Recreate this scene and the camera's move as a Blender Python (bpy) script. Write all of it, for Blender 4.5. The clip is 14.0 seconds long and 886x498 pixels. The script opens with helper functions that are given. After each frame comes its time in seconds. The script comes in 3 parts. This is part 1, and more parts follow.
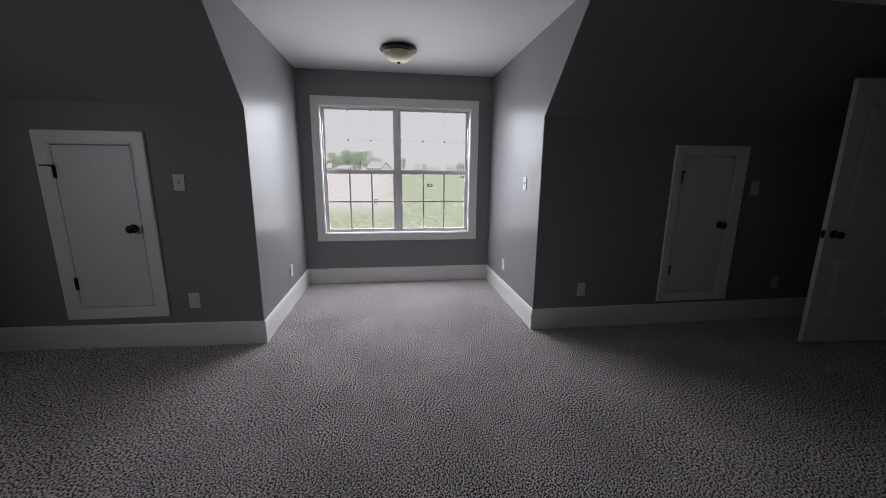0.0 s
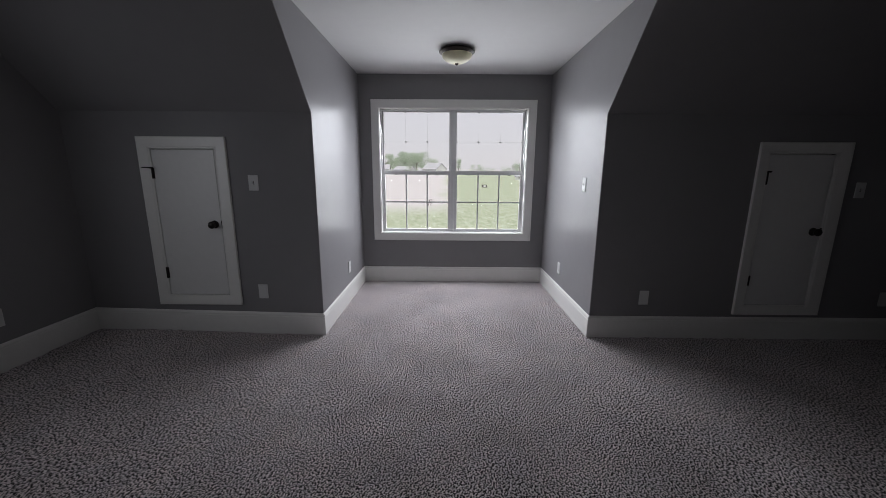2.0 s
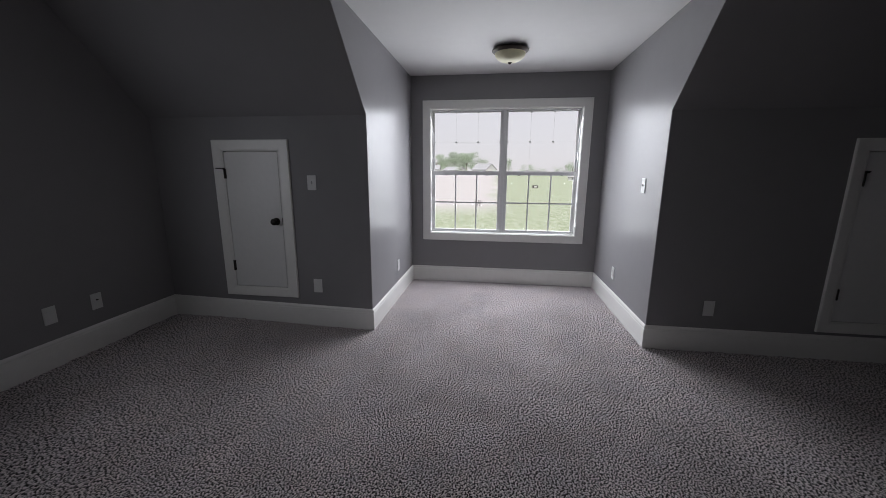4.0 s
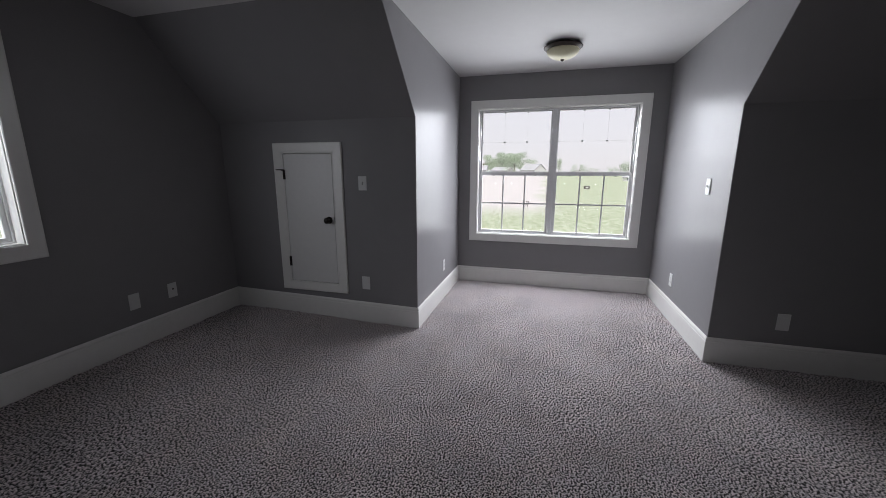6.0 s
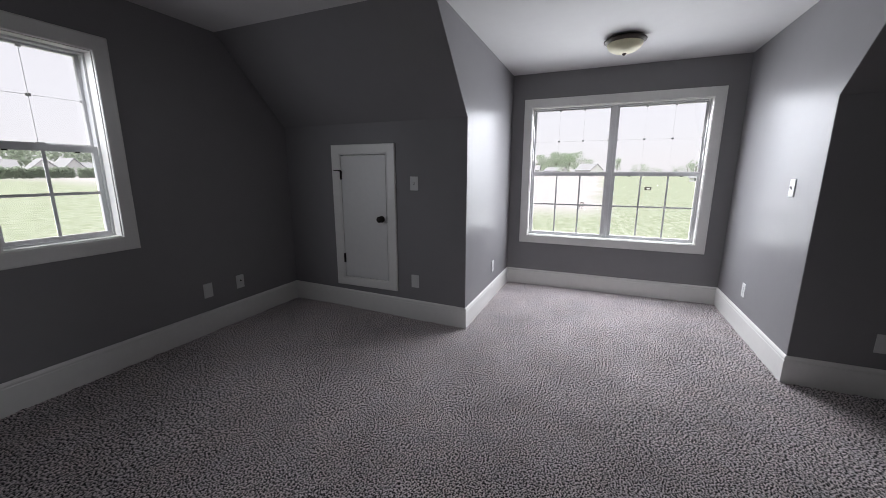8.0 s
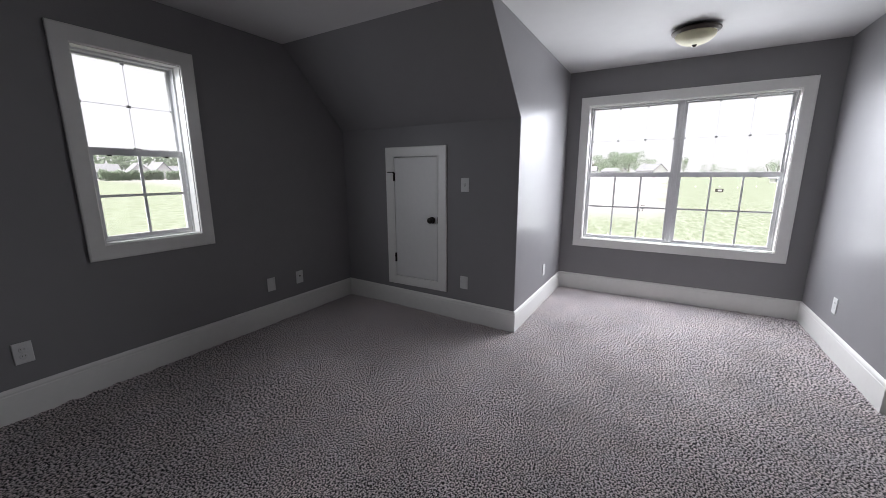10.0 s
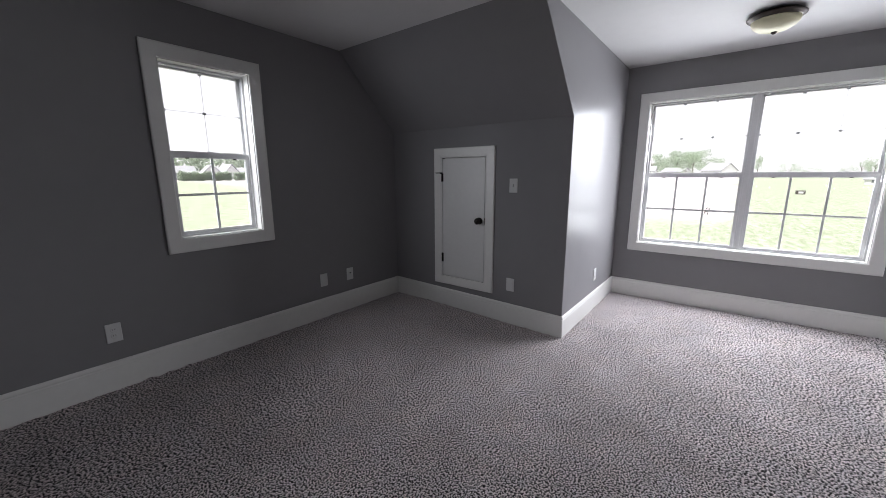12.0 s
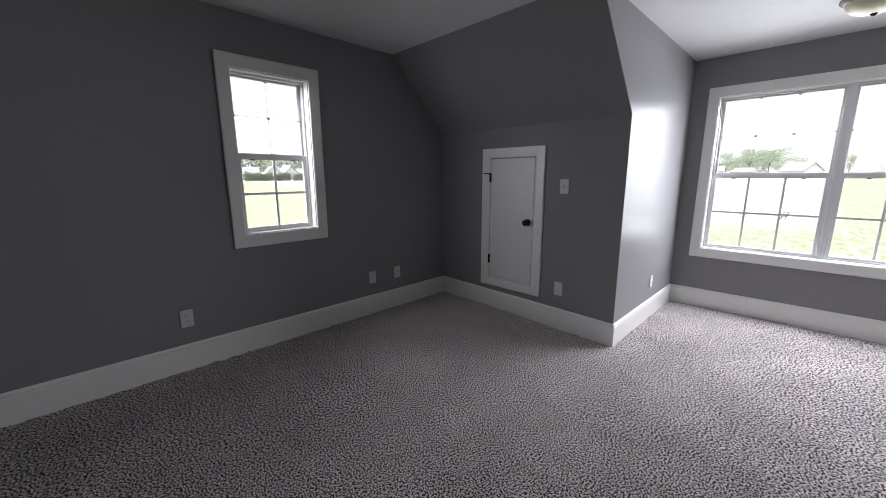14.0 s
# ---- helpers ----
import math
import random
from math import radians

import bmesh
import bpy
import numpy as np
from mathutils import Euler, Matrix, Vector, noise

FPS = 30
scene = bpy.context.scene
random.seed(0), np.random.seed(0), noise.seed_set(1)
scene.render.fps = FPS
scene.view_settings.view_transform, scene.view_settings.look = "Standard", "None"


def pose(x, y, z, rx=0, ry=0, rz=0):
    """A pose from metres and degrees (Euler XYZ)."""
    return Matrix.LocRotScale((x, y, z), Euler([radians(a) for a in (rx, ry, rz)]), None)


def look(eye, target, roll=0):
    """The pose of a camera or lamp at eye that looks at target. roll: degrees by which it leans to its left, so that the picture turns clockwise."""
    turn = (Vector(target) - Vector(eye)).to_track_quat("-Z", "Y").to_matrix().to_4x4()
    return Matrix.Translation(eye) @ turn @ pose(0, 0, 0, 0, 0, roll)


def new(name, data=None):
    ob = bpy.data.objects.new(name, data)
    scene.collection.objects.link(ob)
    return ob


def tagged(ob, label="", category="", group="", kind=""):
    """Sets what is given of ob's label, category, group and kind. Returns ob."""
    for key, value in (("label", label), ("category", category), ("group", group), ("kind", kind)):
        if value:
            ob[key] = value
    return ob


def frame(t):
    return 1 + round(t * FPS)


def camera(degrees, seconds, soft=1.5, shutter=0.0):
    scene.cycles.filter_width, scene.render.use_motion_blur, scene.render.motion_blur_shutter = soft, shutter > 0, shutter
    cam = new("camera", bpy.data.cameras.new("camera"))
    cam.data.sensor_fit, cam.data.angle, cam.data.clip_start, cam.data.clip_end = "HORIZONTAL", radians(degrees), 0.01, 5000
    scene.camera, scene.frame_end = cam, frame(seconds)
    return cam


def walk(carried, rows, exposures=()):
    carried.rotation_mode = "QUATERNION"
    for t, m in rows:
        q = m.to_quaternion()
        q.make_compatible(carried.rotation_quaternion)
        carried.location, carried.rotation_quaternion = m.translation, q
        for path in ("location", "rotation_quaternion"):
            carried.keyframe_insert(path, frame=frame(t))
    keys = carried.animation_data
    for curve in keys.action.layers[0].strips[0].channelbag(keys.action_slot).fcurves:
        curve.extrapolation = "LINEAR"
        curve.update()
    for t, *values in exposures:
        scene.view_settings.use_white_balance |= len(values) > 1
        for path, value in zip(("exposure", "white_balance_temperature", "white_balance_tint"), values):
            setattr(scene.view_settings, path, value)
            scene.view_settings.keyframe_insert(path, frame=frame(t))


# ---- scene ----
cam = camera(100.2, 14.0, soft=0.7)

# the camera stands on one spot, 1.35 m over the carpet, and pans: seconds, yaw, pitch, roll
TURNS = [
    (0, -8.00, -11.76, 0.52),
    (0.5, -5.46, -11.70, 0.48),
    (1, -3.69, -11.73, 0.39),
    (1.5, -1.45, -11.72, 0.40),
    (2, 0.33, -11.72, 0.38),
    (2.5, 1.89, -11.70, 0.29),
    (3, 4.13, -11.70, 0.33),
    (5.5, 12.79, -11.67, 0.19),
    (6, 15.03, -11.65, 0.17),
    (6.5, 17.53, -11.63, 0.18),
    (7, 19.61, -11.61, 0.11),
    (7.5, 21.40, -11.60, 0.12),
    (8, 22.74, -11.61, 0.08),
    (10.5, 32.08, -11.35, -0.18),
    (11, 33.30, -11.33, -0.21),
    (11.5, 35.30, -11.29, -0.21),
    (12, 37.82, -11.28, -0.21),
    (12.5, 39.49, -11.22, -0.25),
    (13, 41.52, -11.17, -0.29),
    (13.5, 43.02, -11.18, -0.22),
    (14, 45.10, -11.17, -0.20),
]


def turned(yaw, pitch, roll):
    """The camera's pose for a yaw to the left, a pitch up and a lean, in degrees."""
    return pose(0, 0, 1.35, 90 + pitch, 0, yaw) @ pose(0, 0, 0, 0, 0, roll)


EXPOSURES = [(0, -0.14), (3, -0.02), (6.5, 0.24), (8, 0.36), (11, 0.66), (14, 0.77)]
walk(cam, [(t, turned(yaw, pitch, roll)) for t, yaw, pitch, roll in TURNS], EXPOSURES)

# ---------------------------------------------------------------- plan, in metres
XL, XR = -1.014, 1.207      # dormer cheeks
YK, YW = 2.922, 4.516       # knee walls, dormer window wall
XV, XD = -2.924, 4.14       # end wall with window, end wall with door
YB = -6.2                   # wall behind the camera
ZC, ZK = 2.44, 1.785        # ceiling, top of the knee walls
YC = YK - (ZC - ZK)         # where the slope meets the ceiling
TH = 0.12
BASE_H, BASE_T = 0.186, 0.015

# ---------------------------------------------------------------- world and light
SKY = 0.8  # radiance of the overcast sky

world = bpy.data.worlds.new("overcast_sky")
scene.world = world
world.use_nodes = True
wt = world.node_tree
wt.nodes.clear()
sky = wt.nodes.new("ShaderNodeTexSky")
sky.sky_type, sky.sun_disc = "NISHITA", False
sky.sun_elevation, sky.sun_rotation = radians(55), radians(20)
sky_gain = wt.nodes.new("ShaderNodeMix")
sky_gain.data_type, sky_gain.blend_type = "RGBA", "MULTIPLY"
sky_gain.inputs[0].default_value = 1.0
sky_gain.inputs[7].default_value = (0.1, 0.1, 0.1, 1)
cloud = wt.nodes.new("ShaderNodeMix")
cloud.data_type = "RGBA"
cloud.inputs[0].default_value = 0.9
cloud.inputs[7].default_value = (1.02, 0.985, 1.05, 1)
back = wt.nodes.new("ShaderNodeBackground")
back.inputs["Strength"].default_value = SKY
wout = wt.nodes.new("ShaderNodeOutputWorld")
wt.links.new(sky.outputs[0], sky_gain.inputs[6])
wt.links.new(sky_gain.outputs[2], cloud.inputs[6])
wt.links.new(cloud.outputs[2], back.inputs["Color"])
wt.links.new(back.outputs[0], wout.inputs[0])

sun = new("sun", bpy.data.lights.new("sun", "SUN"))
sun.data.energy, sun.data.angle, sun.data.color = 4.5, radians(25), (1.0, 0.98, 0.95)
sun.matrix_world = look((0, -30, 50), (0, 0, 0))


def sky_lamp(name, m, width, height, watts, spread=180):
    """The sky's light through one window's opening."""
    ob = new(name, bpy.data.lights.new(name, "AREA"))
    ob.data.shape, ob.data.size, ob.data.size_y = "RECTANGLE", width, height
    ob.data.energy, ob.data.color, ob.data.spread = watts, (0.957, 0.988, 1.065), radians(spread)
    ob.matrix_world = m


# the twin window's daylight, in five bands: dim over the lawn, bright over the sky
for k, watts in enumerate((4.8, 5.8, 7.6, 9.7, 10.9)):
    z = 0.64 + 1.42 * (k + 0.5) / 5
    sky_lamp("daylight_north", look((0.085, YW + 0.05, z), (0.085, YW - 0.95, z - 0.38)), 1.7, 0.28, watts, 150)
sky_lamp("daylight_reveal", look((0.085, YW + 0.19, 1.346), (0.085, 0, 0.2)), 1.7, 1.42, 10)
sky_lamp("daylight_west", look((-3.0, 1.13, 1.502), (-2.4, 1.86, 1.2)), 0.32, 1.1, 2.5, 126)

# ---------------------------------------------------------------- materials
def material(name, color, rough=0.5, metal=0.0, spread=0.06, grain=40.0, bump=0.0, bump_scale=400.0):
    """Principled surface with variation at two scales and a fine relief, in world-sized coordinates."""
    m = bpy.data.materials.new(name)
    m.use_nodes = True
    nt = m.node_tree
    p = nt.nodes["Principled BSDF"]
    p.inputs["Roughness"].default_value = rough
    p.inputs["Metallic"].default_value = metal
    geo = nt.nodes.new("ShaderNodeNewGeometry")
    fine = nt.nodes.new("ShaderNodeTexNoise")
    fine.inputs["Scale"].default_value, fine.inputs["Detail"].default_value = grain, 4
    wide = nt.nodes.new("ShaderNodeTexNoise")
    wide.inputs["Scale"].default_value, wide.inputs["Detail"].default_value = 1.3, 3
    for n in (fine, wide):
        nt.links.new(geo.outputs["Position"], n.inputs["Vector"])
    add = nt.nodes.new("ShaderNodeMath")
    add.operation = "ADD"
    nt.links.new(fine.outputs["Fac"], add.inputs[0])
    nt.links.new(wide.outputs["Fac"], add.inputs[1])
    ramp = nt.nodes.new("ShaderNodeMapRange")
    ramp.inputs["From Min"].default_value, ramp.inputs["From Max"].default_value = 0.6, 1.4
    ramp.inputs["To Min"].default_value, ramp.inputs["To Max"].default_value = 1 - spread, 1 + spread
    nt.links.new(add.outputs[0], ramp.inputs["Value"])
    mul = nt.nodes.new("ShaderNodeVectorMath")
    mul.operation = "SCALE"
    mul.inputs[0].default_value = color
    nt.links.new(ramp.outputs[0], mul.inputs["Scale"])
    nt.links.new(mul.outputs[0], p.inputs["Base Color"])
    rr = nt.nodes.new("ShaderNodeMapRange")
    rr.inputs["From Min"].default_value, rr.inputs["From Max"].default_value = 0.3, 0.7
    rr.inputs["To Min"].default_value, rr.inputs["To Max"].default_value = rough - 0.02, rough + 0.02
    nt.links.new(wide.outputs["Fac"], rr.inputs["Value"])
    nt.links.new(rr.outputs[0], p.inputs["Roughness"])
    if bump:
        tex = nt.nodes.new("ShaderNodeTexNoise")
        tex.inputs["Scale"].default_value, tex.inputs["Detail"].default_value = bump_scale, 2
        nt.links.new(geo.outputs["Position"], tex.inputs["Vector"])
        b = nt.nodes.new("ShaderNodeBump")
        b.inputs["Strength"].default_value, b.inputs["Distance"].default_value = bump, 0.002
        nt.links.new(tex.outputs["Fac"], b.inputs["Height"])
        nt.links.new(b.outputs[0], p.inputs["Normal"])
    return m


WALL = material("grey_wall_paint", (0.272, 0.266, 0.275), 0.3, spread=0.03, grain=9, bump=0.15, bump_scale=260)
WALL.node_tree.nodes["Principled BSDF"].inputs["Specular IOR Level"].default_value = 0.055
CEIL = material("white_ceiling_paint", (0.67, 0.662, 0.665), 0.85, spread=0.02, grain=12, bump=0.3, bump_scale=180)
TRIM = material("white_trim_paint", (0.83, 0.825, 0.8), 0.35, spread=0.03, grain=25, bump=0.1, bump_scale=120)
DOOR = material("white_door_paint", (0.76, 0.76, 0.75), 0.4, spread=0.03, grain=25, bump=0.15, bump_scale=300)
VINYL = material("white_window_vinyl", (0.8, 0.8, 0.81), 0.3, spread=0.02, grain=20)
PLATE = material("white_wall_plate_plastic", (0.68, 0.68, 0.68), 0.5, spread=0.02)
BLACK = material("oil_rubbed_bronze", (0.022, 0.018, 0.016), 0.38, metal=0.6, spread=0.25, grain=120)
BRONZE = material("dark_bronze_pan", (0.045, 0.035, 0.03), 0.35, metal=0.7, spread=0.2, grain=60)
SLOT = material("dark_slot", (0.02, 0.02, 0.02), 0.6, spread=0.1)
ALABASTER = material("cream_alabaster_glass", (0.66, 0.63, 0.43), 0.55, spread=0.12, grain=14)
HOUSE_SIDING = material("pale_siding", (0.6, 0.6, 0.6), 0.7, spread=0.06, grain=3)
ROOF = material("grey_shingle", (0.34, 0.34, 0.355), 0.9, spread=0.15, grain=6)
ROOF_WARM = material("brown_shingle", (0.1, 0.09, 0.085), 0.9, spread=0.15, grain=6)
FAR_GLASS = material("dark_far_window", (0.2, 0.21, 0.22), 0.1, spread=0.1)
LEAF = material("tree_foliage", (0.26, 0.34, 0.21), 0.8, spread=0.45, grain=1.5)
LEAF_LIGHT = material("light_tree_foliage", (0.24, 0.31, 0.14), 0.8, spread=0.35, grain=1.5)
HEDGE_LEAF = material("hedge_foliage", (0.27, 0.3, 0.25), 0.8, spread=0.35, grain=1.5)
LEAF_FAR = material("far_wood_foliage", (0.18, 0.2, 0.17), 0.9, spread=0.3, grain=0.4)
for m in (LEAF, LEAF_LIGHT, HEDGE_LEAF, LEAF_FAR):
    nt = m.node_tree
    thin, half = nt.nodes.new("ShaderNodeBsdfTranslucent"), nt.nodes.new("ShaderNodeMixShader")
    thin.inputs[0].default_value = (0.66, 0.73, 0.62, 1)
    half.inputs[0].default_value = 0.6
    nt.links.new(nt.nodes["Principled BSDF"].outputs[0], half.inputs[1])
    nt.links.new(thin.outputs[0], half.inputs[2])
    nt.links.new(half.outputs[0], nt.nodes["Material Output"].inputs[0])
BARK = material("bark", (0.14, 0.12, 0.1), 0.9, spread=0.3, grain=8)
FENCE = material("dark_rail_wood", (0.07, 0.06, 0.055), 0.8, spread=0.2, grain=10)


def carpet_material():
    """Frieze carpet: flecks of two greys in curled tufts, shade painted into the crevices, slightly matted in wide
    patches.
    """
    m = material("grey_frieze_carpet", (0.3, 0.285, 0.28), 0.95)
    nt = m.node_tree
    p = nt.nodes["Principled BSDF"]
    p.inputs["Specular IOR Level"].default_value = 0.1
    p.inputs["Sheen Weight"].default_value = 0.15
    geo = nt.nodes.new("ShaderNodeNewGeometry")
    tuft = nt.nodes.new("ShaderNodeAttribute")
    tuft.attribute_name = "fleck_shade"
    patch = nt.nodes.new("ShaderNodeTexNoise")
    patch.inputs["Scale"].default_value, patch.inputs["Detail"].default_value = 2.2, 4
    nt.links.new(geo.outputs["Position"], patch.inputs["Vector"])
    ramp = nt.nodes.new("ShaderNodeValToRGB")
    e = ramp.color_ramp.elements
    # the dark end also stands for shade deep between the tufts
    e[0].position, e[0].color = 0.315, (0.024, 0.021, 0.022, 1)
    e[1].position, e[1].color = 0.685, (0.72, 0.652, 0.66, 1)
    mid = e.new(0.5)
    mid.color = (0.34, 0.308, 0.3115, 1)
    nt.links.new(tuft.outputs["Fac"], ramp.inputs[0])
    pr = nt.nodes.new("ShaderNodeMapRange")
    pr.inputs["From Min"].default_value, pr.inputs["From Max"].default_value = 0.3, 0.7
    pr.inputs["To Min"].default_value, pr.inputs["To Max"].default_value = 0.86, 1.14
    nt.links.new(patch.outputs["Fac"], pr.inputs["Value"])
    mul = nt.nodes.new("ShaderNodeVectorMath")
    mul.operation = "SCALE"
    nt.links.new(ramp.outputs[0], mul.inputs[0])
    nt.links.new(pr.outputs[0], mul.inputs["Scale"])
    hue = nt.nodes.new("ShaderNodeTexNoise")
    hue.inputs["Scale"].default_value, hue.inputs["Detail"].default_value = 5.0, 3
    nt.links.new(geo.outputs["Position"], hue.inputs["Vector"])
    tint = nt.nodes.new("ShaderNodeValToRGB")
    t = tint.color_ramp.elements
    t[0].position, t[0].color = 0.35, (0.985, 0.998, 1.01, 1)
    t[1].position, t[1].color = 0.65, (1.015, 1.0, 0.98, 1)
    nt.links.new(hue.outputs["Fac"], tint.inputs[0])
    tinted = nt.nodes.new("ShaderNodeVectorMath")
    tinted.operation = "MULTIPLY"
    nt.links.new(mul.outputs[0], tinted.inputs[0])
    nt.links.new(tint.outputs[0], tinted.inputs[1])
    nt.links.new(tinted.outputs[0], p.inputs["Base Color"])
    b = nt.nodes.new("ShaderNodeBump")
    b.inputs["Strength"].default_value, b.inputs["Distance"].default_value = 0.6, 0.004
    fibre = nt.nodes.new("ShaderNodeTexNoise")
    fibre.inputs["Scale"].default_value = 320
    nt.links.new(geo.outputs["Position"], fibre.inputs["Vector"])
    nt.links.new(fibre.outputs["Fac"], b.inputs["Height"])
    nt.links.new(b.outputs[0], p.inputs["Normal"])
    return m


CARPET = carpet_material()


def pane_material():
    """Clear window glass: light passes, a little is mirrored, more at a slant."""
    m = bpy.data.materials.new("clear_glass")
    m.use_nodes = True
    nt = m.node_tree
    nt.nodes.clear()
    out = nt.nodes.new("ShaderNodeOutputMaterial")
    mix = nt.nodes.new("ShaderNodeMixShader")
    fres = nt.nodes.new("ShaderNodeFresnel")
    fres.inputs[0].default_value = 1.45
    clear = nt.nodes.new("ShaderNodeBsdfTransparent")
    clear.inputs[0].default_value = (0.985, 0.99, 0.99, 1)
    gloss = nt.nodes.new("ShaderNodeBsdfGlossy")
    gloss.inputs["Roughness"].default_value = 0.02
    nt.links.new(fres.outputs[0], mix.inputs[0])
    nt.links.new(clear.outputs[0], mix.inputs[1])
    nt.links.new(gloss.outputs[0], mix.inputs[2])
    nt.links.new(mix.outputs[0], out.inputs[0])
    return m


GLASS = pane_material()


def ground_material():
    """Mown grass with dry and bare patches."""
    m = material("grass_ground", (0.1, 0.13, 0.05), 0.95)
    nt = m.node_tree
    p = nt.nodes["Principled BSDF"]
    p.inputs["Specular IOR Level"].default_value = 0.1
    geo = nt.nodes.new("ShaderNodeNewGeometry")
    wide = nt.nodes.new("ShaderNodeTexNoise")
    wide.inputs["Scale"].default_value, wide.inputs["Detail"].default_value = 0.05, 6
    fine = nt.nodes.new("ShaderNodeTexNoise")
    fine.inputs["Scale"].default_value, fine.inputs["Detail"].default_value = 3.6, 8
    swath = nt.nodes.new("ShaderNodeVectorMath")
    swath.operation = "MULTIPLY"
    swath.inputs[1].default_value = (1.0, 0.25, 1.0)
    nt.links.new(geo.outputs["Position"], swath.inputs[0])
    nt.links.new(geo.outputs["Position"], wide.inputs["Vector"])
    nt.links.new(swath.outputs[0], fine.inputs["Vector"])
    grass = nt.nodes.new("ShaderNodeValToRGB")
    e = grass.color_ramp.elements
    e[0].position, e[0].color = 0.3, (0.23, 0.27, 0.17, 1)
    e[1].position, e[1].color = 0.68, (0.4, 0.425, 0.34, 1)
    nt.links.new(fine.outputs["Fac"], grass.inputs[0])
    # a bare, dry stretch of the lot: west of a line that runs away from the house
    sep = nt.nodes.new("ShaderNodeSeparateXYZ")
    nt.links.new(geo.outputs["Position"], sep.inputs[0])
    lean = nt.nodes.new("ShaderNodeMath")
    lean.operation = "MULTIPLY_ADD"
    lean.inputs[1].default_value = 12.0
    nt.links.new(wide.outputs["Fac"], lean.inputs[0])
    nt.links.new(sep.outputs["X"], lean.inputs[2])
    west = nt.nodes.new("ShaderNodeMapRange")
    west.inputs["From Min"].default_value, west.inputs["From Max"].default_value = 8.5, 4.5
    nt.links.new(lean.outputs[0], west.inputs["Value"])
    north = nt.nodes.new("ShaderNodeMapRange")
    north.inputs["From Min"].default_value, north.inputs["From Max"].default_value = 36.0, 50.0
    nt.links.new(sep.outputs["Y"], north.inputs["Value"])
    both = nt.nodes.new("ShaderNodeMath")
    both.operation = "MULTIPLY"
    nt.links.new(west.outputs[0], both.inputs[0])
    nt.links.new(north.outputs[0], both.inputs[1])
    mix = nt.nodes.new("ShaderNodeMix")
    mix.data_type = "RGBA"
    mix.inputs[7].default_value = (0.46, 0.435, 0.435, 1)
    nt.links.new(both.outputs[0], mix.inputs[0])
    nt.links.new(grass.outputs[0], mix.inputs[6])
    nt.links.new(mix.outputs[2], p.inputs["Base Color"])
    return m


GROUND = ground_material()


# ---------------------------------------------------------------- mesh helpers
def quad_box(bm, x0, y0, z0, x1, y1, z1, bevel=0.0):
    """An axis-aligned box, its edges rounded off by bevel."""
    vs = [bm.verts.new((x, y, z)) for x in sorted((x0, x1)) for y in sorted((y0, y1)) for z in sorted((z0, z1))]
    fs = [bm.faces.new([vs[i] for i in f]) for f in ((0, 1, 3, 2), (4, 6, 7, 5), (0, 4, 5, 1), (2, 3, 7, 6), (0, 2, 6, 4), (1, 5, 7, 3))]
    if bevel:
        es = {e for f in fs for e in f.edges}
        bmesh.ops.bevel(bm, geom=list(es), offset=bevel, segments=2, affect="EDGES", profile=0.5)
    return bm


def box(*corners, bevel=0.0):
    return quad_box(bmesh.new(), *corners, bevel=bevel)


def prism(outline, shift):
    """A flat outline (list of points) pushed along shift."""
    bm = bmesh.new()
    a = [bm.verts.new(p) for p in outline]
    b = [bm.verts.new(Vector(p) + Vector(shift)) for p in outline]
    bm.faces.new(a[::-1])
    bm.faces.new(b)
    for i in range(len(a)):
        j = (i + 1) % len(a)
        bm.faces.new((a[i], a[j], b[j], b[i]))
    bmesh.ops.recalc_face_normals(bm, faces=bm.faces)
    return bm


def ring(outer, inner, depth, place):
    """A panel with a rectangular hole through it; outer and inner are u0, v0, u1, v1; place maps (u, v, w) to the world."""
    bm = bmesh.new()

    def loop(r, w):
        u0, v0, u1, v1 = r
        return [bm.verts.new(place(u, v, w)) for u, v in ((u0, v0), (u1, v0), (u1, v1), (u0, v1))]

    fo, fi, bo, bi = loop(outer, 0), loop(inner, 0), loop(outer, depth), loop(inner, depth)
    for i in range(4):
        j = (i + 1) % 4
        bm.faces.new((fo[i], fo[j], fi[j], fi[i]))
        bm.faces.new((bo[i], bi[i], bi[j], bo[j]))
        bm.faces.new((fo[i], bo[i], bo[j], fo[j]))
        bm.faces.new((fi[i], fi[j], bi[j], bi[i]))
    bmesh.ops.recalc_face_normals(bm, faces=bm.faces)
    return bm


def lathe(profile, steps=48):
    """A turned solid from (radius, height) pairs, about the z axis."""
    bm = bmesh.new()
    rings = []
    for r, z in profile:
        if r < 1e-5:
            rings.append([bm.verts.new((0, 0, z))])
        else:
            rings.append([bm.verts.new((r * math.cos(2 * math.pi * i / steps), r * math.sin(2 * math.pi * i / steps), z)) for i in range(steps)])
    for a, b in zip(rings, rings[1:]):
        for i in range(steps):
            j = (i + 1) % steps
            corner = [a[i % len(a)], a[j % len(a)], b[j % len(b)], b[i % len(b)]]
            bm.faces.new(list(dict.fromkeys(corner)))
    bmesh.ops.recalc_face_normals(bm, faces=bm.faces)
    return bm


def mesh_from(name, bm, mat, smooth=False):
    me = bpy.data.meshes.new(name)
    bm.to_mesh(me)
    bm.free()
    me.materials.append(mat)
    if smooth:
        me.polygons.foreach_set("use_smooth", [True] * len(me.polygons))
    return me


def part(name, bm, mat, parent, label="", smooth=False):
    ob = new(name, mesh_from(name, bm, mat, smooth))
    ob.parent = parent
    return tagged(ob, label)


def solid(name, bm, mat, label, category, kind="", group="", smooth=False):
    return tagged(new(name, mesh_from(name, bm, mat, smooth)), label, category, group, kind)


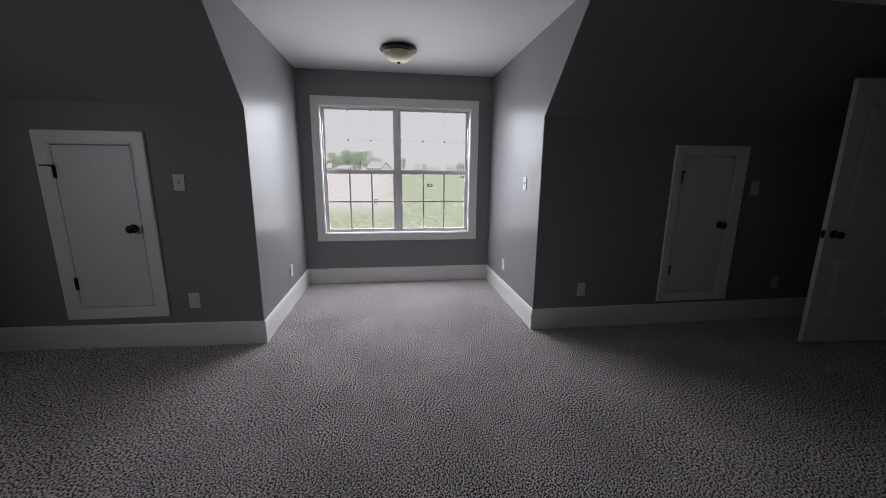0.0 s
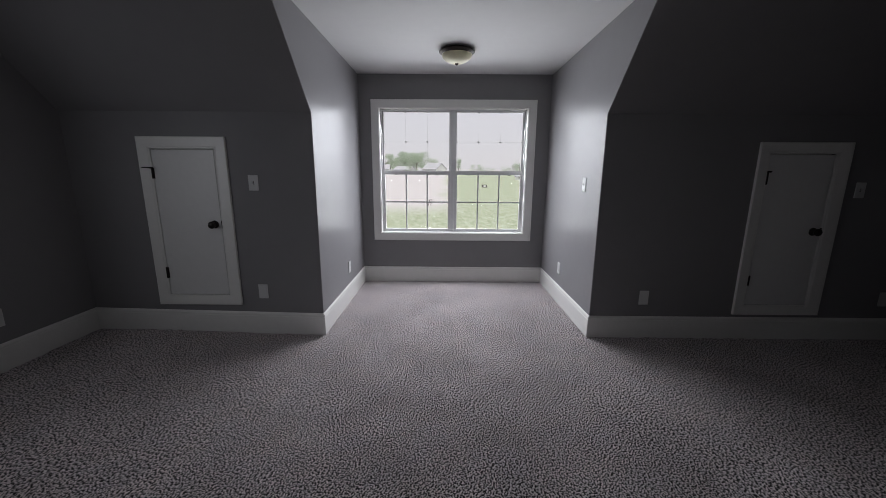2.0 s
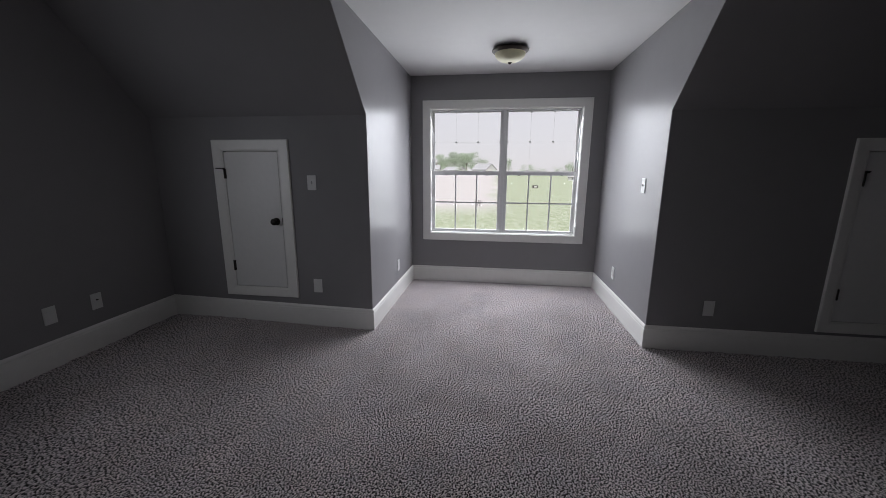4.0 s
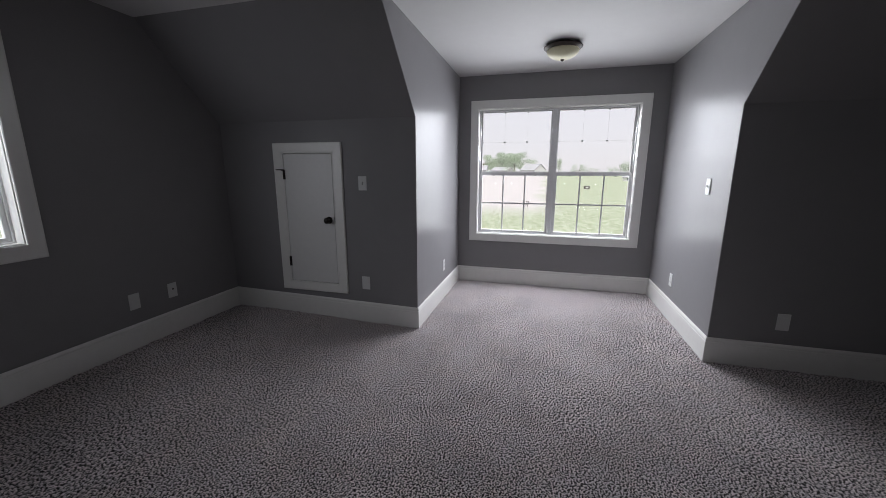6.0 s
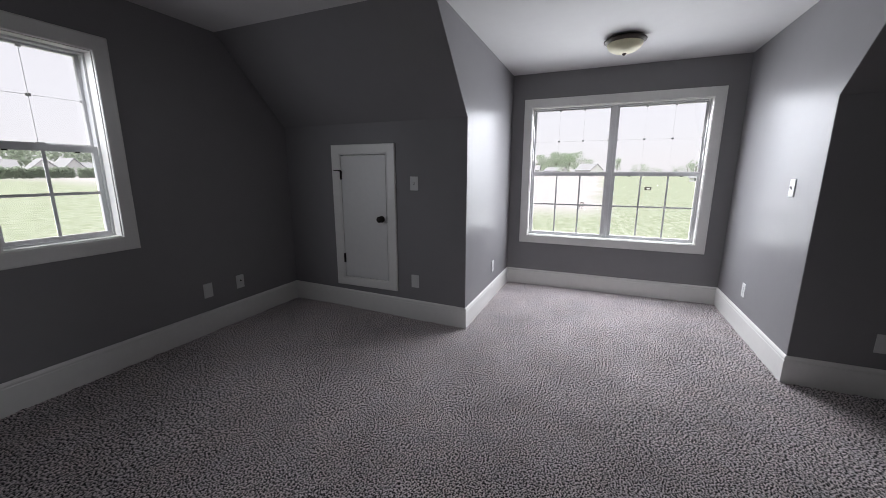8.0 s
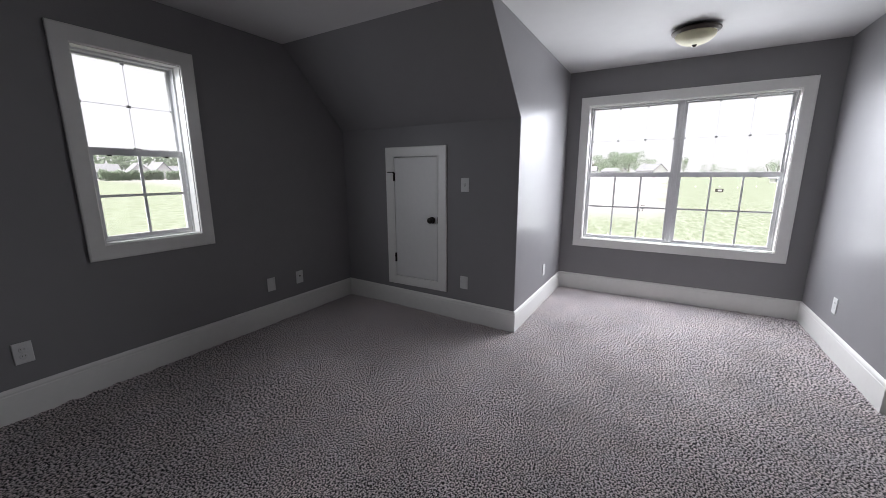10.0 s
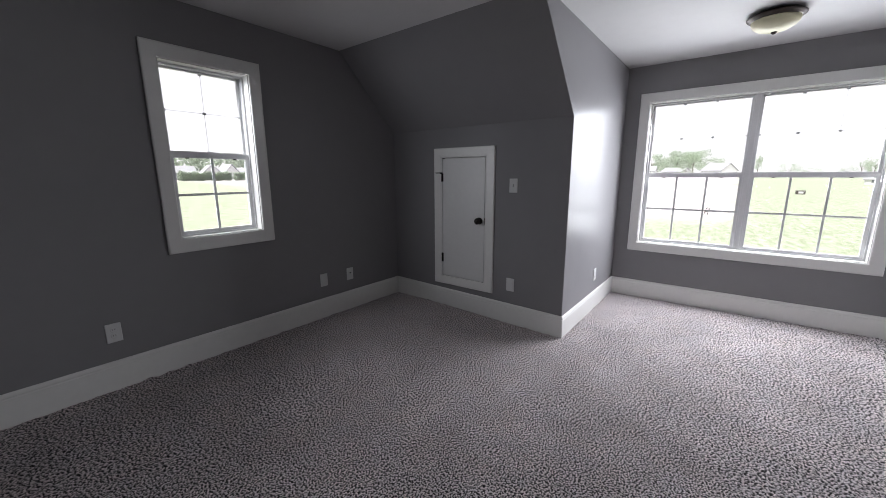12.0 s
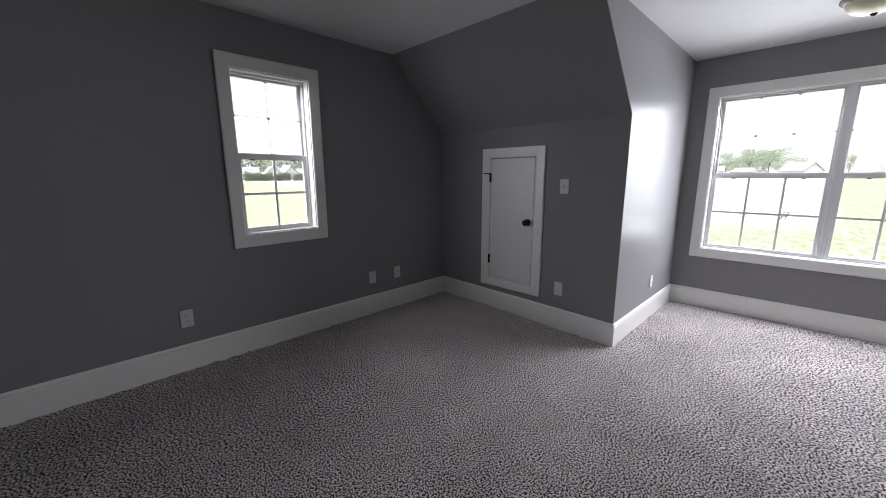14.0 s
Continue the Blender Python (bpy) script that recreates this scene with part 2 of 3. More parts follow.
def thing(name, m, label, category, kind="", group=""):
    ob = new(name)
    ob.matrix_basis = m
    ob.empty_display_size = 0.05
    return tagged(ob, label, category, group, kind)


# ---------------------------------------------------------------- the room's shell
def structure(name, bm, mat, label, category, smooth=False):
    return solid(name, bm, mat, label, category, "structure", smooth=smooth)


WIN1 = (-0.781, 0.617, 0.951, 2.075)    # clear opening of the twin window, x z x z
WIN2 = (0.872, 0.93, 1.428, 2.075)      # clear opening of the single window, y z y z
HATCH_L = (-2.265, 0.344, -1.775, 1.512)
HATCH_R = (2.462, 0.295, 2.962, 1.503)

structure("floor", box(XV - TH, YB - TH, -0.3, XD + TH, YW + TH, -0.004), CARPET, "grey speckled frieze carpet over the whole floor", "carpet")
structure("wall_knee_west", ring((XV, 0, XL - 0.1, ZK), HATCH_L, TH, lambda u, v, w: (u, YK + w, v)), WALL, "satin grey painted low knee wall under the slope", "wall")
structure("wall_knee_east", ring((XR + 0.1, 0, XD, ZK), HATCH_R, TH, lambda u, v, w: (u, YK + w, v)), WALL, "satin grey painted low knee wall under the slope", "wall")
structure("wall_north", ring((XL - 0.1, 0, XR + 0.1, ZC), WIN1, 0.16, lambda u, v, w: (u, YW + w, v)), WALL, "satin grey painted dormer wall round the twin window", "wall")
structure("wall_west", ring((YB - TH, 0, YK + TH, ZC + 0.2), WIN2, 0.16, lambda u, v, w: (XV - w, u, v)), WALL, "satin grey painted gable wall with a single window", "wall")
structure("wall_south", box(XV, YB - TH, 0, XD, YB, ZC), WALL, "satin grey painted plain wall", "wall")


def cheek(x, shift):
    """A dormer side wall: upright, with its front edge cut to the slope and a rounded corner bead."""
    bm = prism([(x, YK, 0), (x, YW, 0), (x, YW, ZC), (x, YC, ZC), (x, YK, ZK)], (shift, 0, 0))
    edges = [e for e in bm.edges if all(abs(v.co.x - x) < 1e-4 and v.co.y < YK + 0.01 for v in e.verts)]
    bmesh.ops.bevel(bm, geom=edges, offset=0.005, segments=3, affect="EDGES", profile=0.5)
    return bm


structure("wall_dormer_west", cheek(XL, -0.1), WALL, "satin grey painted dormer side wall", "wall")
structure("wall_dormer_east", cheek(XR, 0.1), WALL, "satin grey painted dormer side wall", "wall")
for side, x0, x1 in (("west", XV, XL - 0.1), ("east", XR + 0.1, XD)):
    slope = prism([(x0, YK, ZK), (x0, YC, ZC), (x0, YC + 0.2, ZC + 0.03), (x0, YK + TH, ZK + 0.03)], (x1 - x0, 0, 0))
    structure("ceiling_slope_" + side, slope, WALL, "satin grey painted sloping ceiling above the knee wall", "sloped ceiling")

# unseen slopes and ends, added so no daylight leaks round the access doors
for side, x0, x1, g in (("west", XV - TH, XL - 0.1, XV - TH), ("east", XR + 0.1, XD + TH, XD)):
    deck = prism([(x0, YC + 0.25, ZC + 0.05), (x0, YC + 0.25, ZC + 0.2), (x0, 4.86, 0.03), (x0, 4.74, -0.05)], (x1 - x0, 0, 0))
    structure("roof_" + side, deck, ROOF_WARM, "unseen brown shingled roof slope, added to keep daylight out of the attic", "roof")
    structure("wall_attic_" + side, prism([(g, YK + TH, 0), (g, 4.6, 0), (g, YK + TH, ZK - 0.1)], (TH, 0, 0)), HOUSE_SIDING, "unseen pale attic end, added to keep daylight out", "wall")

flat = box(XV, YB - TH, ZC, XD + TH, YC, ZC + 0.15)
quad_box(flat, XL - 0.1, YC, ZC, XR + 0.1, YW + 0.16, ZC + 0.15)
structure("ceiling", flat, CEIL, "flat white painted drywall ceiling", "ceiling")

# end wall with the doorway, whose door stands open against the knee wall
DOORWAY = (1.46, 0.0, 2.3, 2.06)
east = bmesh.new()
quad_box(east, XD, YB - TH, 0, XD + TH, DOORWAY[0], ZC)
quad_box(east, XD, DOORWAY[2], 0, XD + TH, YK + TH, ZC)
quad_box(east, XD, DOORWAY[0], DOORWAY[3], XD + TH, DOORWAY[2], ZC)
structure("wall_east", east, WALL, "satin grey painted end wall with a doorway", "wall")
hall = bmesh.new()
quad_box(hall, XD + 1.2, 0.6, 0, XD + 1.3, YK + 0.2, ZC)
quad_box(hall, XD + TH, 0.6, 0, XD + 1.2, 0.7, ZC)
quad_box(hall, XD + TH, YK + TH, 0, XD + 1.2, YK + 0.2, ZC)
quad_box(hall, XD + TH, 0.6, -0.1, XD + 1.3, YK + 0.2, 0)
quad_box(hall, XD + TH, 0.6, ZC, XD + 1.3, YK + 0.2, ZC + 0.1)
structure("wall_hall", hall, WALL, "plain grey walls beyond the doorway", "wall")
lower = box(XV - 0.15, YB - 0.15, -3.4, XD + 0.15, YW + 0.15, -0.3)
structure("wall_lower_storey", lower, HOUSE_SIDING, "pale plain storey under the room", "wall")


# ---------------------------------------------------------------- carpet pile
def settled(x):
    """The floor has settled away from the gable: it lies a little higher there."""
    s = np.clip((-x - 0.95) / 1.6, 0, 1)
    return 0.036 * s * s * (3 - 2 * s)


def pile_field(nx, ny, step, wave, seed):
    """Curled ridges of about one wavelength, as even random relief."""
    rng = np.random.default_rng(seed)
    n = np.fft.rfft2(rng.standard_normal((nx, ny)))
    f = np.hypot(np.fft.fftfreq(nx, step)[:, None], np.fft.rfftfreq(ny, step)[None, :]) * wave
    h = np.fft.irfft2(n * (np.exp(-((f - 1.05) / 0.38) ** 2) + 0.08 * np.exp(-((f - 0.3) / 0.2) ** 2)), s=(nx, ny))
    return h / h.std()


def pile(x0, x1, y0, y1, step, wave, seed, deep, soft, keep=lambda x, y: y > -99):
    """A sheet of carpet relief over a rectangle, as vertices and quads."""
    nx, ny = int((x1 - x0) / step) + 1, int((y1 - y0) / step) + 1
    h = pile_field(nx, ny, step, wave, seed)
    X, Y = np.meshgrid(np.linspace(x0, x1, nx), np.linspace(y0, y1, ny), indexing="ij")
    jit = np.random.default_rng(seed + 9).uniform(-0.3, 0.3, (2, nx, ny)) * step
    Z = deep * wave * (1 / (1 + np.exp(-3.2 * (h + 0.3))) - 0.82) + settled(X)
    # the cut edge stands up unevenly along the baseboards
    out = (X < XL) | (X > XR)
    d = np.minimum(np.minimum(abs(X - XV), abs(X - XD)), np.where(Y < YK, np.where(out, YK - Y, 9), np.minimum(np.minimum(X - XL, XR - X), YW - Y)))
    Z += 0.002 * np.exp(-((d - BASE_T) / 0.02).clip(0)) * (pile_field(nx, ny, step, 0.11, seed + 90) + 0.5)
    co = np.stack([X + jit[0], Y + jit[1], Z], -1).reshape(-1, 3)
    i = (np.arange(nx - 1)[:, None] * ny + np.arange(ny - 1)[None, :]).ravel()
    quads = np.stack([i, i + ny, i + ny + 1, i + 1], -1)
    cx, cy = co[i, 0], co[i, 1]
    # random flecks plus relief height, which paints the low crevices dark as shade
    yarn_shade = 0.5 + 0.25 * (0.45 * pile_field(nx, ny, step, wave, seed + 50) + 0.8 * h + soft * pile_field(nx, ny, step, wave * 1.8, seed + 70))
    return co, yarn_shade.clip(0, 1).ravel(), quads[keep(cx, cy)]


def front(x, y):
    """The dormer's end of the room, which has the fine pile."""
    return y > np.maximum(0.5 * x - 0.5, -0.5)


def away(x, y):
    """Distance from the stand, with a ragged edge to it."""
    return np.hypot(x, y) + 0.1 * np.sin(7 * x + 3 * y) + 0.08 * np.sin(11 * y - 5 * x)


sheets = [
    pile(-2.25, 2.25, -0.5, 2.25, 0.0036, 0.0126, 3, 0.46, 0.44, lambda x, y: (np.hypot(x, y) > 1.15) & (away(x, y) < 2.0) & front(x, y)),
    pile(XV, XD, -0.5, YK, 0.005, 0.0143, 6, 0.5, 0.48, lambda x, y: (away(x, y) > 1.997) & front(x, y)),
    pile(XL, XR, YK - 0.005, YW, 0.005, 0.0168, 4, 0.5, 0.5),
    pile(XV, XD, YB, 1.6, 0.0125, 0.0145, 5, 0.6, 0.3, lambda x, y: (np.hypot(x, y) < 1.17) | ~front(x, y - 0.02)),
]
co = np.concatenate([c for c, f, q in sheets])
first = np.cumsum([0] + [len(c) for c, f, q in sheets])
quads = np.concatenate([q + n for (c, f, q), n in zip(sheets, first)])
me = bpy.data.meshes.new("carpet_pile")
me.vertices.add(len(co))
me.vertices.foreach_set("co", co.ravel())
me.loops.add(quads.size)
me.loops.foreach_set("vertex_index", quads.ravel())
me.polygons.add(len(quads))
me.polygons.foreach_set("loop_start", np.arange(len(quads)) * 4)
me.polygons.foreach_set("use_smooth", np.ones(len(quads), bool))
me.update(calc_edges=True)
me.attributes.new("fleck_shade", "FLOAT", "POINT").data.foreach_set("value", np.concatenate([f for c, f, q in sheets]).astype(np.float32))
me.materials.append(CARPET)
tagged(new("carpet_pile", me), "grey speckled frieze carpet with curled tufts", "carpet", kind="stuff")


# ---------------------------------------------------------------- baseboards
def baseboard(number, a, b, normal, cut_a=0.0, cut_b=0.0):
    """A tall board with a moulded cap from a to b along a wall; normal points into the room; cut: how much longer its face runs than its back."""
    a, b, n = Vector((*a, settled(a[0]))), Vector((*b, settled(b[0]))), Vector((*normal, 0))
    along = (b - a).normalized()
    t, h = BASE_T, BASE_H
    section = [(0, -0.03), (t, -0.03), (t, h - 0.034), (t - 0.003, h - 0.03), (t - 0.003, h - 0.024), (t, h - 0.02), (t - 0.002, h - 0.011), (t - 0.007, h - 0.004), (t - 0.01, h), (0, h)]
    bm = bmesh.new()
    ends = []
    for p, cut, sign in ((a, cut_a, -1), (b, cut_b, 1)):
        ends.append([bm.verts.new(p + n * d + along * (sign * cut * d / t) + Vector((0, 0, z))) for d, z in section])
    for i in range(len(section)):
        j = (i + 1) % len(section)
        bm.faces.new((ends[0][i], ends[0][j], ends[1][j], ends[1][i]))
    bm.faces.new(ends[0])
    bm.faces.new(ends[1][::-1])
    bmesh.ops.recalc_face_normals(bm, faces=bm.faces)
    structure("baseboard_%d" % number, bm, TRIM, "tall white painted baseboard with a moulded cap", "baseboard")


T_ = BASE_T
baseboard(1, (XV, YB), (XV, YK), (1, 0), 0, -T_)
baseboard(2, (XV, YK), (XL, YK), (0, -1), -T_, T_)
baseboard(3, (XL, YK), (XL, YW), (1, 0), T_, -T_)
baseboard(4, (XL, YW), (XR, YW), (0, -1), -T_, -T_)
baseboard(5, (XR, YW), (XR, YK), (-1, 0), -T_, T_)
baseboard(6, (XR, YK), (XD, YK), (0, -1), T_, -T_)


# ---------------------------------------------------------------- frames of boards with mitred corners
def mitred(outer, inner, thick, place, profile=()):
    """Four boards round an opening, mitred: returns four bmeshes (bottom, right, top, left). profile: (share across from the inner edge, height) steps of the face."""
    u0, v0, u1, v1 = outer
    a0, b0, a1, b1 = inner
    oc = [(u0, v0), (u1, v0), (u1, v1), (u0, v1)]
    ic = [(a0, b0), (a1, b0), (a1, b1), (a0, b1)]
    steps = list(profile) or [(0.0, thick - 0.003), (0.04, thick), (0.96, thick), (1.0, thick - 0.003)]
    steps = [(0.0, 0.0)] + steps + [(1.0, 0.0)]
    boards = []
    for i in range(4):
        j = (i + 1) % 4
        bm = bmesh.new()
        rows = []
        for o, n in ((oc[i], ic[i]), (oc[j], ic[j])):
            rows.append([bm.verts.new(place(n[0] + (o[0] - n[0]) * s, n[1] + (o[1] - n[1]) * s, -h)) for s, h in steps])
        for k in range(len(steps)):
            q = (k + 1) % len(steps)
            bm.faces.new((rows[0][k], rows[0][q], rows[1][q], rows[1][k]))
        bm.faces.new(rows[0])
        bm.faces.new(rows[1][::-1])
        bmesh.ops.recalc_face_normals(bm, faces=bm.faces)
        boards.append(bm)
    return boards


# ---------------------------------------------------------------- windows
def sash(parent, name, place, outer, glass, w0, w1, columns, bar, label):
    """One glazed sash: a frame with pane and grid bars as its pieces. place maps (u, v, depth)."""
    frame_bm = ring(outer, glass, w1 - w0, lambda u, v, w: place(u, v, w0 + w))
    bmesh.ops.bevel(frame_bm, geom=list(frame_bm.edges), offset=0.003, segments=2, affect="EDGES", profile=0.5)
    s = part(name, frame_bm, VINYL, parent, label)
    wm = (w0 + w1) / 2
    u0, v0, u1, v1 = glass

    def slab(a, b, c, d, depth, thick):
        bm = bmesh.new()
        vs = [bm.verts.new(place(u, v, depth + w)) for w in (0, thick) for u, v in ((a, b), (c, b), (c, d), (a, d))]
        for f in ((0, 1, 2, 3), (7, 6, 5, 4), (0, 4, 5, 1), (1, 5, 6, 2), (2, 6, 7, 3), (3, 7, 4, 0)):
            bm.faces.new([vs[i] for i in f])
        bmesh.ops.recalc_face_normals(bm, faces=bm.faces)
        return bm

    pane = part("pane", slab(u0 - 0.006, v0 - 0.006, u1 + 0.006, v1 + 0.006, wm - 0.002, 0.004), GLASS, s, "clear glass")
    pane.visible_shadow = False
    for i in range(1, columns):
        u = u0 + (u1 - u0) * i / columns
        part("grid_bar", slab(u - bar, v0, u + bar, v1, wm - 0.011, 0.005 if bar > 0.005 else 0.001), VINYL, s)
    v = (v0 + v1) / 2
    part("grid_bar", slab(u0, v - bar, u1, v + bar, wm - 0.012, 0.006 if bar > 0.005 else 0.001), VINYL, s)
    if bar < 0.005:
        for i in range(0, columns + 1):
            u = u0 + (u1 - u0) * i / columns
            if 0 < i < columns:
                part("grid_clip", slab(u - 0.011, v1 - 0.012, u + 0.011, v1, wm - 0.013, 0.009), VINYL, s)
            part("grid_clip", slab(max(u0, u - 0.011), v - 0.008, min(u1, u + 0.011), v + 0.008, wm - 0.013, 0.009), VINYL, s)
    return s


CASING = [(0.0, 0.016), (0.06, 0.019), (0.9, 0.019), (1.0, 0.016)]


def window(number, place, opening, units, columns, outer, label):
    """A double-hung vinyl window: picture-frame casing, deep jamb, and per unit an upper and a lower sash."""
    w = thing("window_%d" % number, Matrix(), label, "window", "structure")
    for bm in mitred(outer, opening, 0.019, lambda u, v, d: place(u, v, d), CASING):
        part("casing", bm, TRIM, w)
    a0, b0, a1, b1 = opening
    part("jamb", ring((a0, b0, a1, b1), (a0 + 0.006, b0 + 0.006, a1 - 0.006, b1 - 0.006), 0.165, lambda u, v, d: place(u, v, d - 0.004)), TRIM, w)
    for k, (u0, u1) in enumerate(units):
        o = (u0, b0 + 0.006, u1, b1 - 0.006)
        zm = 1.34 if number == 1 else 1.494
        lip = 0.012
        part("frame", ring(o, (u0 + lip, b0 + 0.018, u1 - lip, b1 - lip - 0.006), 0.085, lambda u, v, d: place(u, v, 0.064 + d)), VINYL, w)
        i = (u0 + lip, b0 + 0.018, u1 - lip, b1 - lip - 0.006)
        low = sash(w, "lower_sash", place, (i[0], i[1], i[2], zm + 0.018), (i[0] + 0.026, i[1] + 0.022, i[2] - 0.026, zm - 0.022), 0.074, 0.104, columns, 0.0085, "white vinyl sash with grid bars")
        # upper bars are drawn thinner than the lower: sky glare put into their width
        sash(w, "upper_sash", place, (i[0], zm - 0.014, i[2], i[3]), (i[0] + 0.017, zm + 0.026, i[2] - 0.017, i[3] - 0.012), 0.108, 0.138, columns, 0.0005 if number == 1 else 0.001, "white vinyl sash with grid bars thinned to imitate sky glare")
        um = (u0 + u1) / 2
        for share in (0.2, 0.8):
            c = i[0] + (i[2] - i[0]) * share
            latch = bmesh.new()
            quad_box(latch, *place(c - 0.012, zm - 0.027, 0.071), *place(c + 0.012, zm - 0.019, 0.08), bevel=0.001)
            part("tilt_latch", latch, BLACK, low, "small dark tilt latch")
        for du in ((-0.2, 0.2) if number == 1 else (0.0,)):
            lock = bmesh.new()
            c = [place(um + du - 0.022, zm + 0.018, 0.078), place(um + du + 0.022, zm + 0.028, 0.098)]
            quad_box(lock, *c[0], *c[1], bevel=0.003)
            part("sash_lock", lock, VINYL, w)
    return w


def north(u, v, d):
    return (u, YW + d, v)


def west(u, v, d):
    return (XV - d, u, v)


m0, m1 = 0.069, 0.101
w1 = window(1, north, WIN1, ((WIN1[0] + 0.006, m0), (m1, WIN1[2] - 0.006)), 3, (-0.871, 0.525, 1.046, 2.166), "white twin double-hung window with grids in a flat white casing")
part("mullion", box(m0, YW + 0.06, WIN1[1] + 0.006, m1, YW + 0.16, WIN1[3] - 0.006, bevel=0.003), VINYL, w1)
window(2, west, WIN2, ((WIN2[0] + 0.006, WIN2[2] - 0.006),), 2, (0.788, 0.838, 1.514, 2.166), "white single double-hung window with grids in a flat white casing")


# ---------------------------------------------------------------- knobs, hinges and doors
def knob_mesh(stem=0.034):
    """A round door knob on its rosette, turned about the z axis."""
    return lathe([(0, 0), (0.031, 0), (0.032, 0.004), (0.026, 0.009), (0.015, 0.012), (0.0135, stem - 0.011), (0.02, stem - 0.006), (0.0275, stem + 0.004), (0.0285, stem + 0.013), (0.024, stem + 0.021), (0.012, stem + 0.025), (0, stem + 0.026)], 32)


def turn_out(bm, x, y, z):
    """Lays a turned shape's axis along -y, its foot at the given place."""
    bmesh.ops.transform(bm, matrix=Matrix.Translation((x, y, z)) @ Matrix.Rotation(radians(90), 4, "X"), verts=bm.verts)
    return bm


HATCH_CASING = [(0.0, 0.011), (0.05, 0.014), (0.13, 0.013), (0.2, 0.016), (0.86, 0.019), (0.95, 0.019), (1.0, 0.015)]


def hatch(number, hole, outer, knob, hinges, stop, label):
    """A low attic access door: a flush slab in a moulded casing, two black hinges and a knob."""
    h = thing("door_%d" % number, pose(0, 0, 0), label, "access door", "structure")
    at = lambda u, v, d: (u, YK + d, v)
    for bm in mitred(outer, hole, 0.019, at, HATCH_CASING):
        part("casing", bm, TRIM, h)
    a0, b0, a1, b1 = hole
    part("jamb", ring(hole, (a0 + 0.012, b0 + 0.012, a1 - 0.012, b1 - 0.012), 0.11, lambda u, v, d: at(u, v, d + 0.03)), TRIM, h)
    slab = part("slab", box(a0 + 0.0035, YK - 0.008, b0 + 0.0035, a1 - 0.006, YK + 0.027, b1 - 0.006, bevel=0.002), DOOR, h, "flush white painted slab")
    part("knob", turn_out(knob_mesh(), knob[0], YK - 0.008, knob[1]), BLACK, slab, "dark bronze round knob", smooth=True)
    part("latch", box(a1 - 0.0034, YK - 0.0125, knob[1] - 0.03, a1 + 0.004, YK - 0.004, knob[1] + 0.03), BLACK, slab)
    for z0, z1 in hinges:
        pin = lathe([(0, 0), (0.0045, 0), (0.006, 0.004), (0.006, z1 - z0 - 0.004), (0.0045, z1 - z0), (0, z1 - z0 + 0.003)], 16)
        bmesh.ops.translate(pin, vec=(a0, YK - 0.018, z0), verts=pin.verts)
        quad_box(pin, a0 - 0.004, YK - 0.0142, z0, a0 + 0.011, YK - 0.0085, z1)
        part("hinge", pin, BLACK, h, "dark bronze butt hinge")
    if stop:
        bar = box(a0 - stop, YK - 0.04, hinges[0][1], a0 + 0.012, YK - 0.03, hinges[0][1] + 0.009, bevel=0.002)
        quad_box(bar, a0 - 0.005, YK - 0.04, hinges[0][1] - 0.004, a0 + 0.006, YK - 0.012, hinges[0][1] + 0.009)
        part("hinge_stop", bar, BLACK, h, "dark bronze hinge-pin door stop")
    return h


hatch(1, HATCH_L, (-2.362, 0.2595, -1.681, 1.603), (-1.832, 0.931), ((1.287, 1.366), (0.487, 0.578)), 0.062, "low white attic access door, closed, with a dark knob")
hatch(2, HATCH_R, (2.378, 0.212, 3.079, 1.589), (2.902, 0.908), ((1.272, 1.366), (0.462, 0.545)), 0.02, "low white attic access door, closed, with a dark knob")


